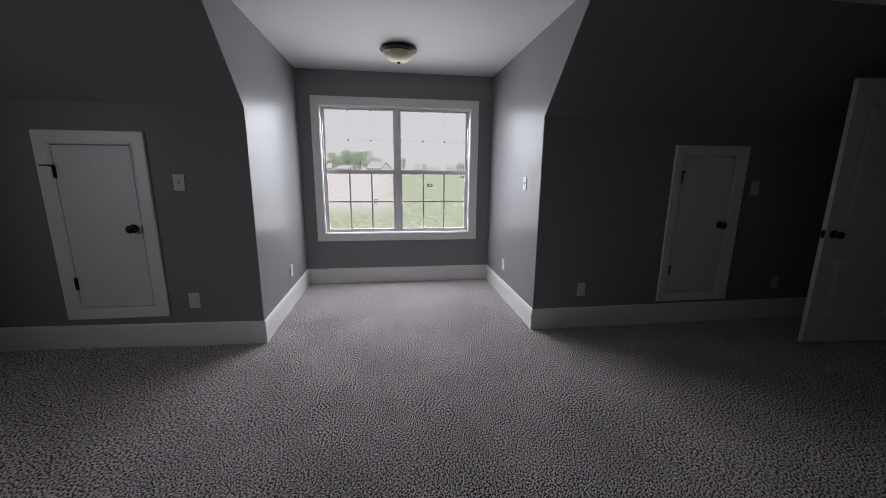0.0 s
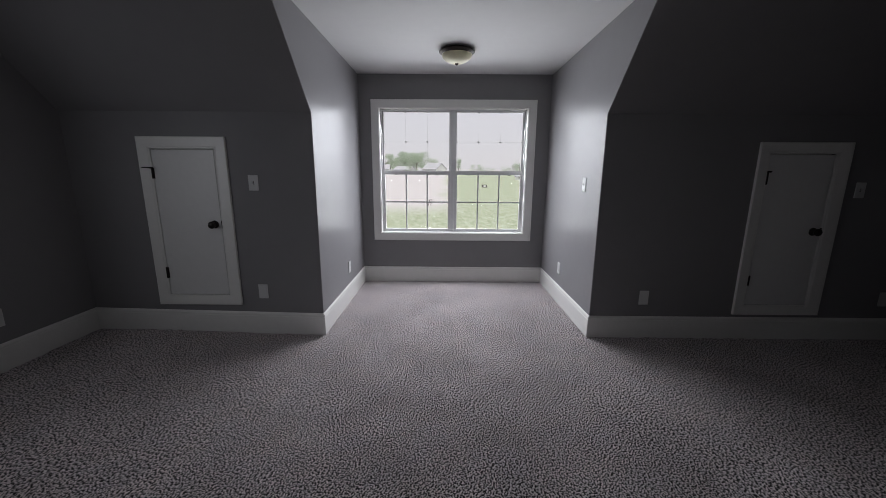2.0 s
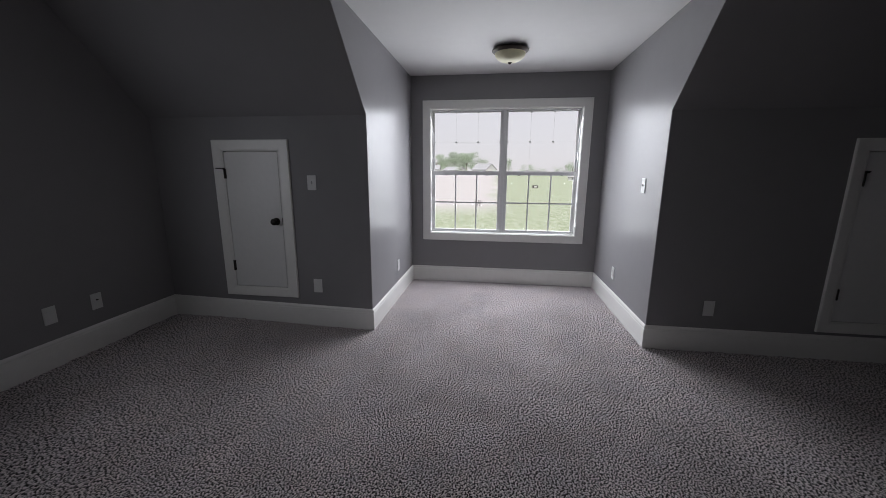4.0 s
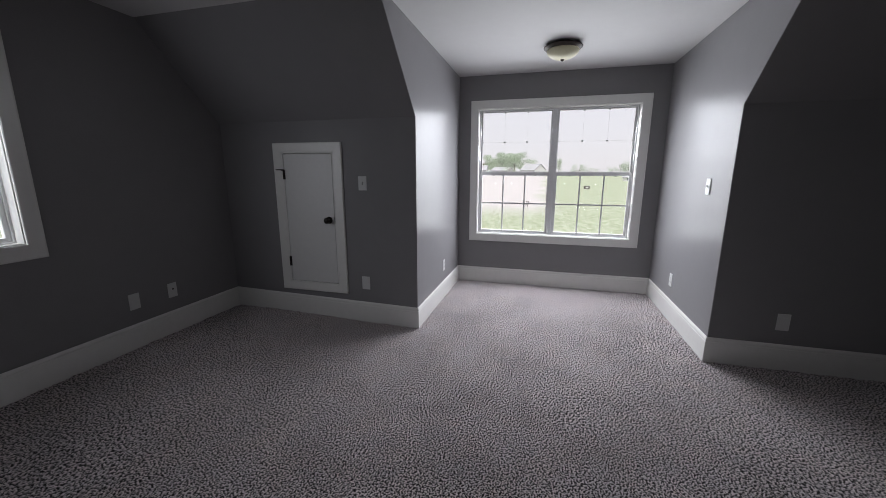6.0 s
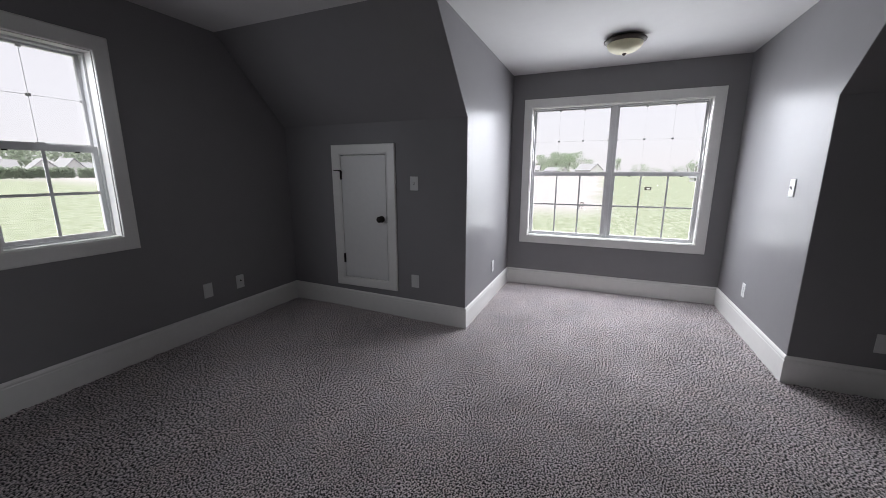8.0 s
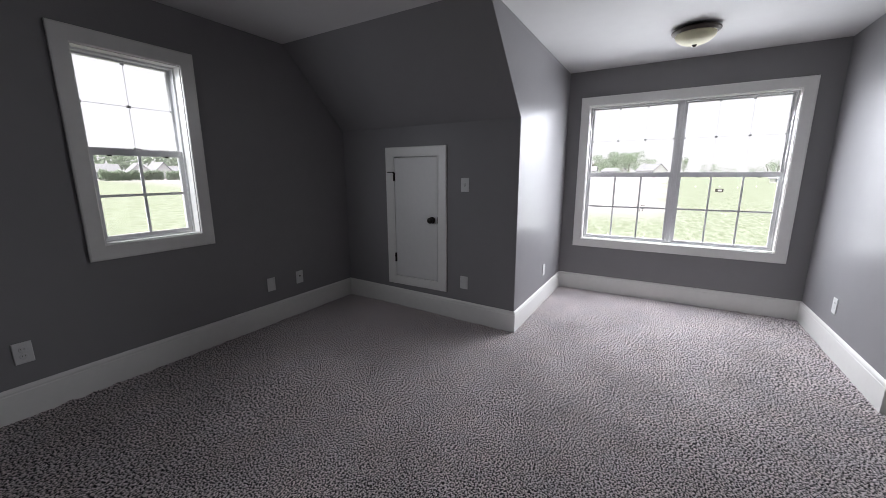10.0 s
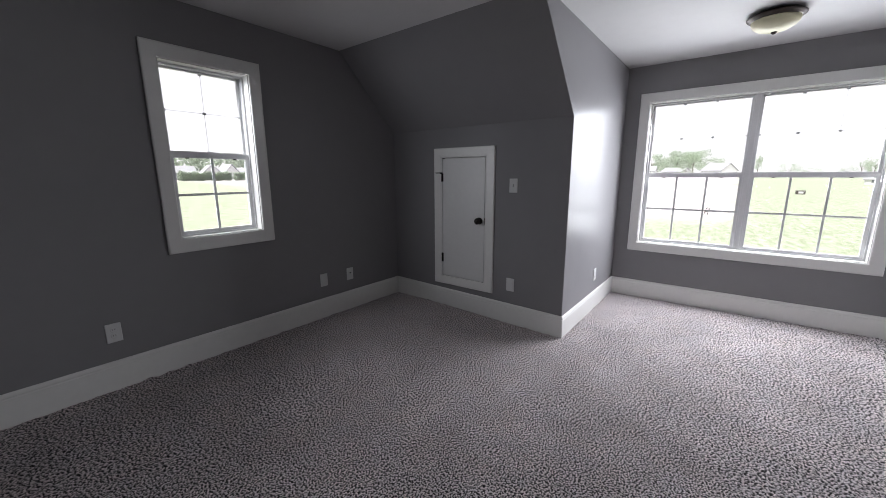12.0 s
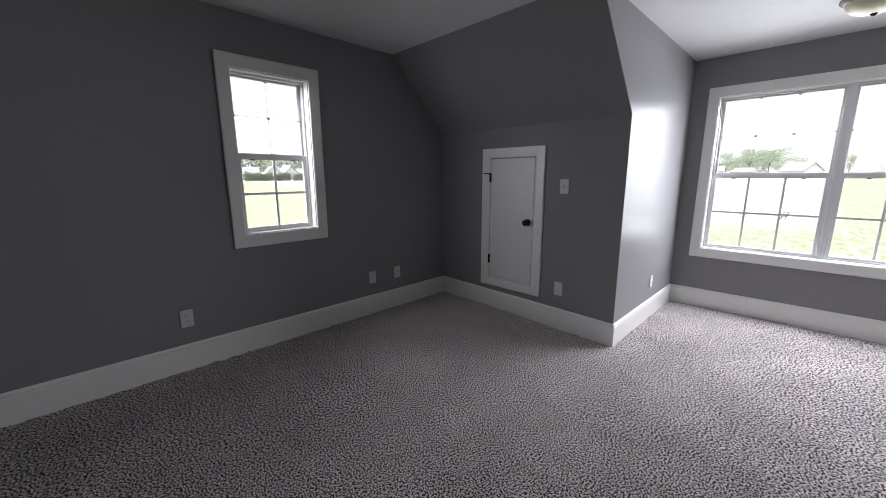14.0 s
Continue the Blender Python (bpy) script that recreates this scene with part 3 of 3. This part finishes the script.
def panel_door(m):
    """A moulded two-panel door leaf 0.81 m wide; local x runs from the latch edge to the hinges, -y is the seen face."""
    d = thing("door_3", m, "white two-panel interior door standing open", "door", "structure")
    W, Hd, th = 0.81, 2.03, 0.035
    zs = [0.012, 0.235, 0.72, 0.865, 1.87, Hd]
    xs = [0.0, 0.125, W - 0.125, W]
    leaf = bmesh.new()
    cuts = []
    for a in range(3):
        for b in range(5):
            x0, x1, z0, z1 = xs[a], xs[a + 1], zs[b], zs[b + 1]
            if a == 1 and b in (1, 3):
                cuts.append((x0, z0, x1, z1))
                continue
            for y in (0.0, th):
                leaf.faces.new([leaf.verts.new((x, y, z)) for x, z in ((x0, z0), (x1, z0), (x1, z1), (x0, z1))])
    # each panel: a rounded groove, then a raised field
    for x0, z0, x1, z1 in cuts:
        for face, sign in ((0.0, 1), (th, -1)):
            rings = []
            for inset, deep in ((0, 0), (0.008, 0.005), (0.018, 0.008), (0.028, 0.006), (0.05, 0.001)):
                y = face + sign * deep
                rings.append([leaf.verts.new((x, y, z)) for x, z in ((x0 + inset, z0 + inset), (x1 - inset, z0 + inset), (x1 - inset, z1 - inset), (x0 + inset, z1 - inset))])
            for p, q in zip(rings, rings[1:]):
                for i in range(4):
                    j = (i + 1) % 4
                    leaf.faces.new((p[i], p[j], q[j], q[i]))
            leaf.faces.new(rings[-1])
    edge = [(0, zs[0]), (W, zs[0]), (W, Hd), (0, Hd)]
    for i in range(4):
        (xa, za), (xb, zb) = edge[i], edge[(i + 1) % 4]
        leaf.faces.new([leaf.verts.new(p) for p in ((xa, 0, za), (xb, 0, zb), (xb, th, zb), (xa, th, za))])
    bmesh.ops.remove_doubles(leaf, verts=leaf.verts, dist=1e-5)
    bmesh.ops.recalc_face_normals(leaf, faces=leaf.faces)
    slab = part("leaf", leaf, DOOR, d)
    part("knob", turn_out(knob_mesh(0.042), 0.065, 0.0, 0.905), BLACK, slab, "dark bronze round knob", smooth=True)
    back = knob_mesh(0.042)
    bmesh.ops.transform(back, matrix=Matrix.Translation((0.065, th, 0.905)) @ Matrix.Rotation(radians(-90), 4, "X"), verts=back.verts)
    part("knob", back, BLACK, slab, "dark bronze round knob", smooth=True)
    part("latch", box(-0.003, 0.005, 0.875, 0.001, 0.03, 0.935, bevel=0.001), BLACK, slab)
    for z in (0.2, 1.0, 1.8):
        hinge = lathe([(0, 0), (0.006, 0), (0.006, 0.09), (0, 0.09)], 12)
        bmesh.ops.translate(hinge, vec=(W + 0.006, 0.0, z), verts=hinge.verts)
        part("hinge", hinge, BLACK, slab)
    return d


panel_door(pose(3.311, 2.386, 0, 0, 0, -4.7))
frame_bm = bmesh.new()
quad_box(frame_bm, XD - 0.016, DOORWAY[0] - 0.09, 0, XD, DOORWAY[0], DOORWAY[3] + 0.09)
quad_box(frame_bm, XD - 0.016, DOORWAY[2], 0, XD, DOORWAY[2] + 0.09, DOORWAY[3] + 0.09)
quad_box(frame_bm, XD - 0.016, DOORWAY[0], DOORWAY[3], XD, DOORWAY[2], DOORWAY[3] + 0.09)
structure("trim", frame_bm, TRIM, "white flat casing round the doorway", "door casing")


# ---------------------------------------------------------------- wall plates
def plate(kind, m, group, label):
    """A wall plate; local x to the right, z up, -y out of the wall."""
    name = {"switch": "light_switch", "outlet": "power_outlet", "jack": "cable_jack", "blank": "power_outlet"}[kind]
    p = thing(name, m, label, name.replace("_", " "), group=group)
    bm = box(-0.0385, -0.006, -0.06, 0.0385, 0, 0.06, bevel=0.0035)
    part("cover_plate", bm, PLATE, p)
    if kind == "switch":
        part("slot", box(-0.005, -0.0066, -0.012, 0.005, -0.0058, 0.012), SLOT, p)
        lever = prism([(-0.0035, -0.006, -0.008), (-0.0035, -0.006, 0.006), (-0.0035, -0.017, 0.013), (-0.0035, -0.019, 0.006)], (0.007, 0, 0))
        part("toggle", lever, PLATE, p)
    elif kind == "outlet":
        for z in (-0.0195, 0.0195):
            face = lathe([(0, 0.0015), (0.0145, 0.0015), (0.0165, 0.0), (0, 0)], 24)
            bmesh.ops.transform(face, matrix=Matrix.Translation((0, -0.006, z)) @ Matrix.Rotation(radians(90), 4, "X"), verts=face.verts)
            f = part("receptacle", face, PLATE, p)
            for x in (-0.006, 0.006):
                part("slot", box(x - 0.0011, -0.0079, z - 0.001, x + 0.0011, -0.0072, z + 0.007), SLOT, f)
    elif kind == "blank":
        part("insert", box(-0.0165, -0.0075, -0.033, 0.0165, -0.005, 0.033, bevel=0.001), PLATE, p)
    else:
        nub = lathe([(0, 0), (0.006, 0), (0.006, 0.004), (0.0045, 0.004), (0.0045, 0.011), (0, 0.011)], 16)
        bmesh.ops.transform(nub, matrix=Matrix.Translation((0, -0.006, 0.01)) @ Matrix.Rotation(radians(90), 4, "X"), verts=nub.verts)
        part("connector", nub, BLACK, p, "small dark threaded connector")
    for z in ((-0.042, 0.042) if kind in ("switch", "jack") else (0.0,)):
        if kind != "blank":
            screw = lathe([(0, 0.001), (0.003, 0.001), (0.0035, 0), (0, 0)], 12)
            bmesh.ops.transform(screw, matrix=Matrix.Translation((0, -0.006, z)) @ Matrix.Rotation(radians(90), 4, "X"), verts=screw.verts)
            part("screw", screw, PLATE, p)
    return p


K = "wall plates on the knee walls"
plate("switch", pose(-1.497, YK, 1.259), K, "white toggle light switch on the grey knee wall")
plate("blank", pose(-1.499, YK, 0.375), K, "white outlet plate low on the grey knee wall")
plate("blank", pose(1.64, YK, 0.348), K, "white outlet plate low on the grey knee wall")
plate("switch", pose(3.205, YK, 1.233), K, "white light switch beside the access door")
plate("blank", pose(3.6, YK, 0.35), K, "white outlet plate low in the dark corner")
D = "wall plates in the dormer"
plate("switch", pose(XR, 3.275, 1.252, 0, 0, -90), D, "white toggle light switch on the dormer side wall")
plate("outlet", pose(XR, 3.81, 0.365, 0, 0, -90), D, "white outlet low on the dormer side wall")
plate("outlet", pose(XL, 3.805, 0.36, 0, 0, 90), D, "white outlet low on the dormer side wall")
V = "wall plates on the gable wall"
plate("outlet", pose(XV, 0.446, 0.402, 0, 0, 90), V, "white duplex outlet low on the gable wall")
plate("blank", pose(XV, 1.952, 0.395, 0, 0, 90), V, "white blank-faced outlet plate low on the gable wall")
plate("jack", pose(XV, 2.251, 0.393, 0, 0, 90), V, "white cable jack plate with a dark connector")

# ---------------------------------------------------------------- ceiling lamp
lamp = thing("ceiling_light", pose(0.093, 3.64, ZC), "flush ceiling light, cream glass bowl in a dark bronze pan, unlit", "ceiling light")
part("pan", lathe([(0, 0), (0.11, 0), (0.115, -0.003), (0.125, -0.01), (0.157, -0.02), (0.163, -0.026), (0.16, -0.032), (0.152, -0.036), (0.146, -0.042), (0.141, -0.048), (0.136, -0.048), (0, -0.042)], 64), BRONZE, lamp, "dark bronze stepped pan", smooth=True)
part("glass_bowl", lathe([(0.135, -0.046)] + [(0.136 * math.cos(a), -0.048 - 0.077 * math.sin(a)) for a in [i * math.pi / 2 / 14 for i in range(15)]], 64), ALABASTER, lamp, "cream alabaster glass bowl", smooth=True)
part("finial", lathe([(0, -0.121), (0.017, -0.121), (0.0185, -0.126), (0.014, -0.13), (0.012, -0.134), (0.007, -0.138), (0, -0.139)], 24), BRONZE, lamp, "dark bronze finial", smooth=True)


# ---------------------------------------------------------------- outdoors
GZ = -2.9


def lie(x, y):
    """Height of the land: level round the house, rising gently to the west and the north."""
    s = min(max((-x - 25) / 105, 0), 1)
    n = min(max((y - 190) / 110, 0), 1)
    return GZ + max(2.75 * s * s * (3 - 2 * s), 3.0 * n * n * (3 - 2 * n))


def land():
    bm = bmesh.new()
    ticks = [-3000, -1200, -500, -260] + list(range(-180, 181, 12)) + [260, 500, 1200, 3000]
    grid = [[bm.verts.new((x, y, lie(x, y))) for y in ticks] for x in ticks]
    for i in range(len(ticks) - 1):
        for j in range(len(ticks) - 1):
            bm.faces.new((grid[i][j], grid[i + 1][j], grid[i + 1][j + 1], grid[i][j + 1]))
    return bm


structure("ground", land(), GROUND, "mown green lawn with a pale bare stretch", "lawn", smooth=True)


def crown(bm, rng, centre, size, count, leaf):
    """Many small leaf clumps, each a few crossed facets, gathered in uneven lobes."""
    lobes = [Vector(centre) + Vector((rng.uniform(-1, 1) * size[0], rng.uniform(-1, 1) * size[1], rng.uniform(-0.8, 1) * size[2])) * 0.75 for _ in range(15)]
    for _ in range(count):
        c = rng.choice(lobes)
        d = Vector((rng.gauss(0, 1), rng.gauss(0, 1), rng.gauss(0, 1))).normalized() * rng.random() ** 0.4
        p = c + Vector((d.x * size[0], d.y * size[1], d.z * size[2])) * 0.34
        for _ in range(2):
            a = Vector((rng.gauss(0, 1), rng.gauss(0, 1), rng.gauss(0, 1))).normalized() * leaf
            b = a.cross(Vector((rng.gauss(0, 1), rng.gauss(0, 1), rng.gauss(0, 1)))).normalized() * leaf * 0.7
            vs = [bm.verts.new(p + v) for v in (a, b, -a, -b)]
            bm.faces.new(vs)
    return bm


def limb(bm, a, b, ra, rb, sides=7):
    """A tapered limb from a to b."""
    a, b = Vector(a), Vector(b)
    turn = (b - a).to_track_quat("Z", "Y").to_matrix()
    rows = []
    for p, r in ((a, ra), (b, rb)):
        rows.append([bm.verts.new(p + turn @ Vector((r * math.cos(i * 2 * math.pi / sides), r * math.sin(i * 2 * math.pi / sides), 0))) for i in range(sides)])
    for i in range(sides):
        j = (i + 1) % sides
        bm.faces.new((rows[0][i], rows[0][j], rows[1][j], rows[1][i]))


def tree(x, y, height, width, mat, seed, label, count=900):
    rng = random.Random(seed)
    z = lie(x, y)
    t = thing("tree", pose(x, y, z), label, "tree", group="trees beyond the lawn")
    tr = bmesh.new()
    limb(tr, (0, 0, -0.3), (0, 0, height * 0.5), height * 0.016, height * 0.009)
    for i in range(5):
        a = rng.uniform(0, 6.28)
        limb(tr, (0, 0, height * rng.uniform(0.25, 0.45)), (math.cos(a) * width * 0.35, math.sin(a) * width * 0.35, height * rng.uniform(0.55, 0.8)), height * 0.006, height * 0.002)
    part("trunk", tr, BARK, t)
    part("crown", crown(bmesh.new(), rng, (0, 0, height * 0.48), (width * 0.55, width * 0.55, height * 0.44), count, height * 0.02), mat, t)


for x, y, top, width, mat, seed in (
    (-52, 330, 18.5, 22, LEAF, 1), (-36, 336, 21.5, 22, LEAF, 2), (-25, 326, 20, 20, LEAF, 3), (-15, 336, 15.5, 16, LEAF, 4), (-44, 345, 19, 20, LEAF, 12), (-30, 350, 20, 22, LEAF, 13),
    (-24, 268, 8.0, 9, LEAF_LIGHT, 5), (11.5, 340, 15.5, 7, LEAF, 6), (27, 326, 9.0, 14, LEAF, 7), (36, 330, 6.5, 13, LEAF, 8),
    (51, 326, 8.0, 8, LEAF, 9), (58, 326, 12.0, 9, LEAF, 10), (64, 330, 12.5, 7, LEAF, 11),
):
    tree(x, y, top - lie(x, y), width, mat, seed, "light green young tree" if mat is LEAF_LIGHT else "broad green tree on the far side of the lawn", int(62 * width))


def far_house(x, y, turn, w, d, eave, ridge, roof_mat, label):
    """A distant house: walls, gabled roof with eaves, rows of windows and a door."""
    h = thing("house", pose(x, y, lie(x, y), 0, 0, turn), label, "house", group="houses beyond the lawn")
    part("wall", prism([(-w / 2, -d / 2, -0.4), (-w / 2, d / 2, -0.4), (-w / 2, d / 2, eave), (-w / 2, 0, ridge - 0.15), (-w / 2, -d / 2, eave)], (w, 0, 0)), HOUSE_SIDING, h)
    o = 0.5
    k = (ridge - eave) / (d / 2)
    part("roof", prism([(-w / 2 - o, -d / 2 - o, eave - o * k), (-w / 2 - o, 0, ridge), (-w / 2 - o, d / 2 + o, eave - o * k), (-w / 2 - o, d / 2 + o, eave - o * k + 0.25), (-w / 2 - o, 0, ridge + 0.25), (-w / 2 - o, -d / 2 - o, eave - o * k + 0.25)], (w + 2 * o, 0, 0)), roof_mat, h)
    n = max(2, int(w / 3.5))
    for i in range(n):
        wx = -w / 2 + w * (i + 0.5) / n
        part("window", box(wx - 0.5, -d / 2 - 0.06, 0.9, wx + 0.5, -d / 2 + 0.02, 2.2), FAR_GLASS, h)
    return h


far_house(-52, 300, 4, 15, 13, 3.6, 6.8, ROOF, "pale two-storey house with a grey roof")
far_house(-33, 306, -25, 14, 12, 3.0, 5.4, ROOF, "pale house with a low grey roof")
far_house(-9, 302, -38, 14, 13, 3.6, 7.9, ROOF, "pale two-storey house with a steep grey roof")
far_house(41.5, 200, -12, 9, 7, 2.2, 3.6, ROOF, "small pale house with a grey roof")
far_house(49, 196, -12, 5, 4, 1.7, 2.6, ROOF_WARM, "low brown-roofed shed beside the small house")

# west side: a clipped hedge and a row of houses behind it
for y0, y1, seed in ((6, 39, 21), (40.2, 55, 22), (56, 84, 23)):
    rng = random.Random(seed)
    z = lie(-130, (y0 + y1) / 2)
    bm = bmesh.new()
    for _ in range(int((y1 - y0) * 260)):
        p = Vector((-130 + rng.uniform(-1.0, 1.0), rng.uniform(y0, y1), 0.0))
        top = 2.5 + 0.75 * noise.noise(Vector((p.y * 0.55, seed, 0))) + 0.4 * noise.noise(Vector((p.y * 1.9, seed, 5)))
        p.z = z + top * rng.random() ** 0.7 + rng.uniform(-0.1, 0.4) * (rng.random() > 0.7)
        for _ in range(2):
            a = Vector((rng.gauss(0, 1), rng.gauss(0, 1), rng.gauss(0, 1))).normalized() * 0.22
            b = a.cross(Vector((rng.gauss(0, 1), rng.gauss(0, 1), rng.gauss(0, 1)))).normalized() * 0.16
            bm.faces.new([bm.verts.new(p + v) for v in (a, b, -a, -b)])
    solid("hedge", bm, HEDGE_LEAF, "dense green hedge along the far side of the lawn", "hedge", group="hedges along the lawn")
for i, y in enumerate(range(16, 132, 9)):
    turn = (4, 88, 95, 10, 92, 84, -9)[i % 7]
    gable = abs(turn) < 45
    far_house(-186 - 4 * (i % 3), y, turn, 8.5 if gable else 10, 7, 2.9, 5.2 + 0.5 * (i % 4), ROOF, "pale house with a gable towards the lawn, behind the hedge" if gable else "pale house with a grey roof behind the hedge")

woods = bmesh.new()
rng = random.Random(40)
for _ in range(9000):
    y = rng.uniform(-60, 260)
    hgt = 12.5 + 2.2 * noise.noise(Vector((y * 0.05, 0, 0))) + 0.8 * noise.noise(Vector((y * 0.3, 3, 0)))
    p = Vector((-235 + rng.uniform(-6, 6), y, lie(-235, y) + hgt * rng.random() ** 0.6))
    a = Vector((rng.gauss(0, 1), rng.gauss(0, 1), rng.gauss(0, 1))).normalized() * 1.1
    b = a.cross(Vector((rng.gauss(0, 1), rng.gauss(0, 1), rng.gauss(0, 1)))).normalized() * 0.8
    woods.faces.new([woods.verts.new(p + v) for v in (a, b, -a, -b)])
solid("far_woods", woods, LEAF_FAR, "distant green woodland", "woods", kind="stuff")

# a storage box on the lawn, a leaning frame near the bare stretch
bin_box = thing("storage_box", pose(11.2, 108.5, GZ), "dark framed storage box with a pale panel on the lawn", "storage box")
part("body", box(-0.75, -0.4, -0.05, 0.75, 0.4, 0.72, bevel=0.04), FENCE, bin_box)
part("panel", box(-0.32, -0.44, 0.2, 0.42, -0.38, 0.6, bevel=0.02), HOUSE_SIDING, bin_box, "pale front panel")
part("lid", box(-0.8, -0.45, 0.72, 0.8, 0.45, 0.8, bevel=0.03), FENCE, bin_box)
mark = thing("marker_frame", pose(-2.05, 48.2, GZ), "small leaning metal frame on the lawn", "marker")
for x0 in (-0.2, 0.1):
    post = bmesh.new()
    limb(post, (x0, 0, -0.1), (x0 + 0.22, 0, 0.75), 0.035, 0.035)
    part("post", post, FENCE, mark)
for x0, z0 in ((0.02, 0.75), (-0.1, 0.35)):
    rail = bmesh.new()
    limb(rail, (x0, 0, z0), (x0 + 0.3, 0, z0), 0.035, 0.035)
    part("rail", rail, FENCE, mark)
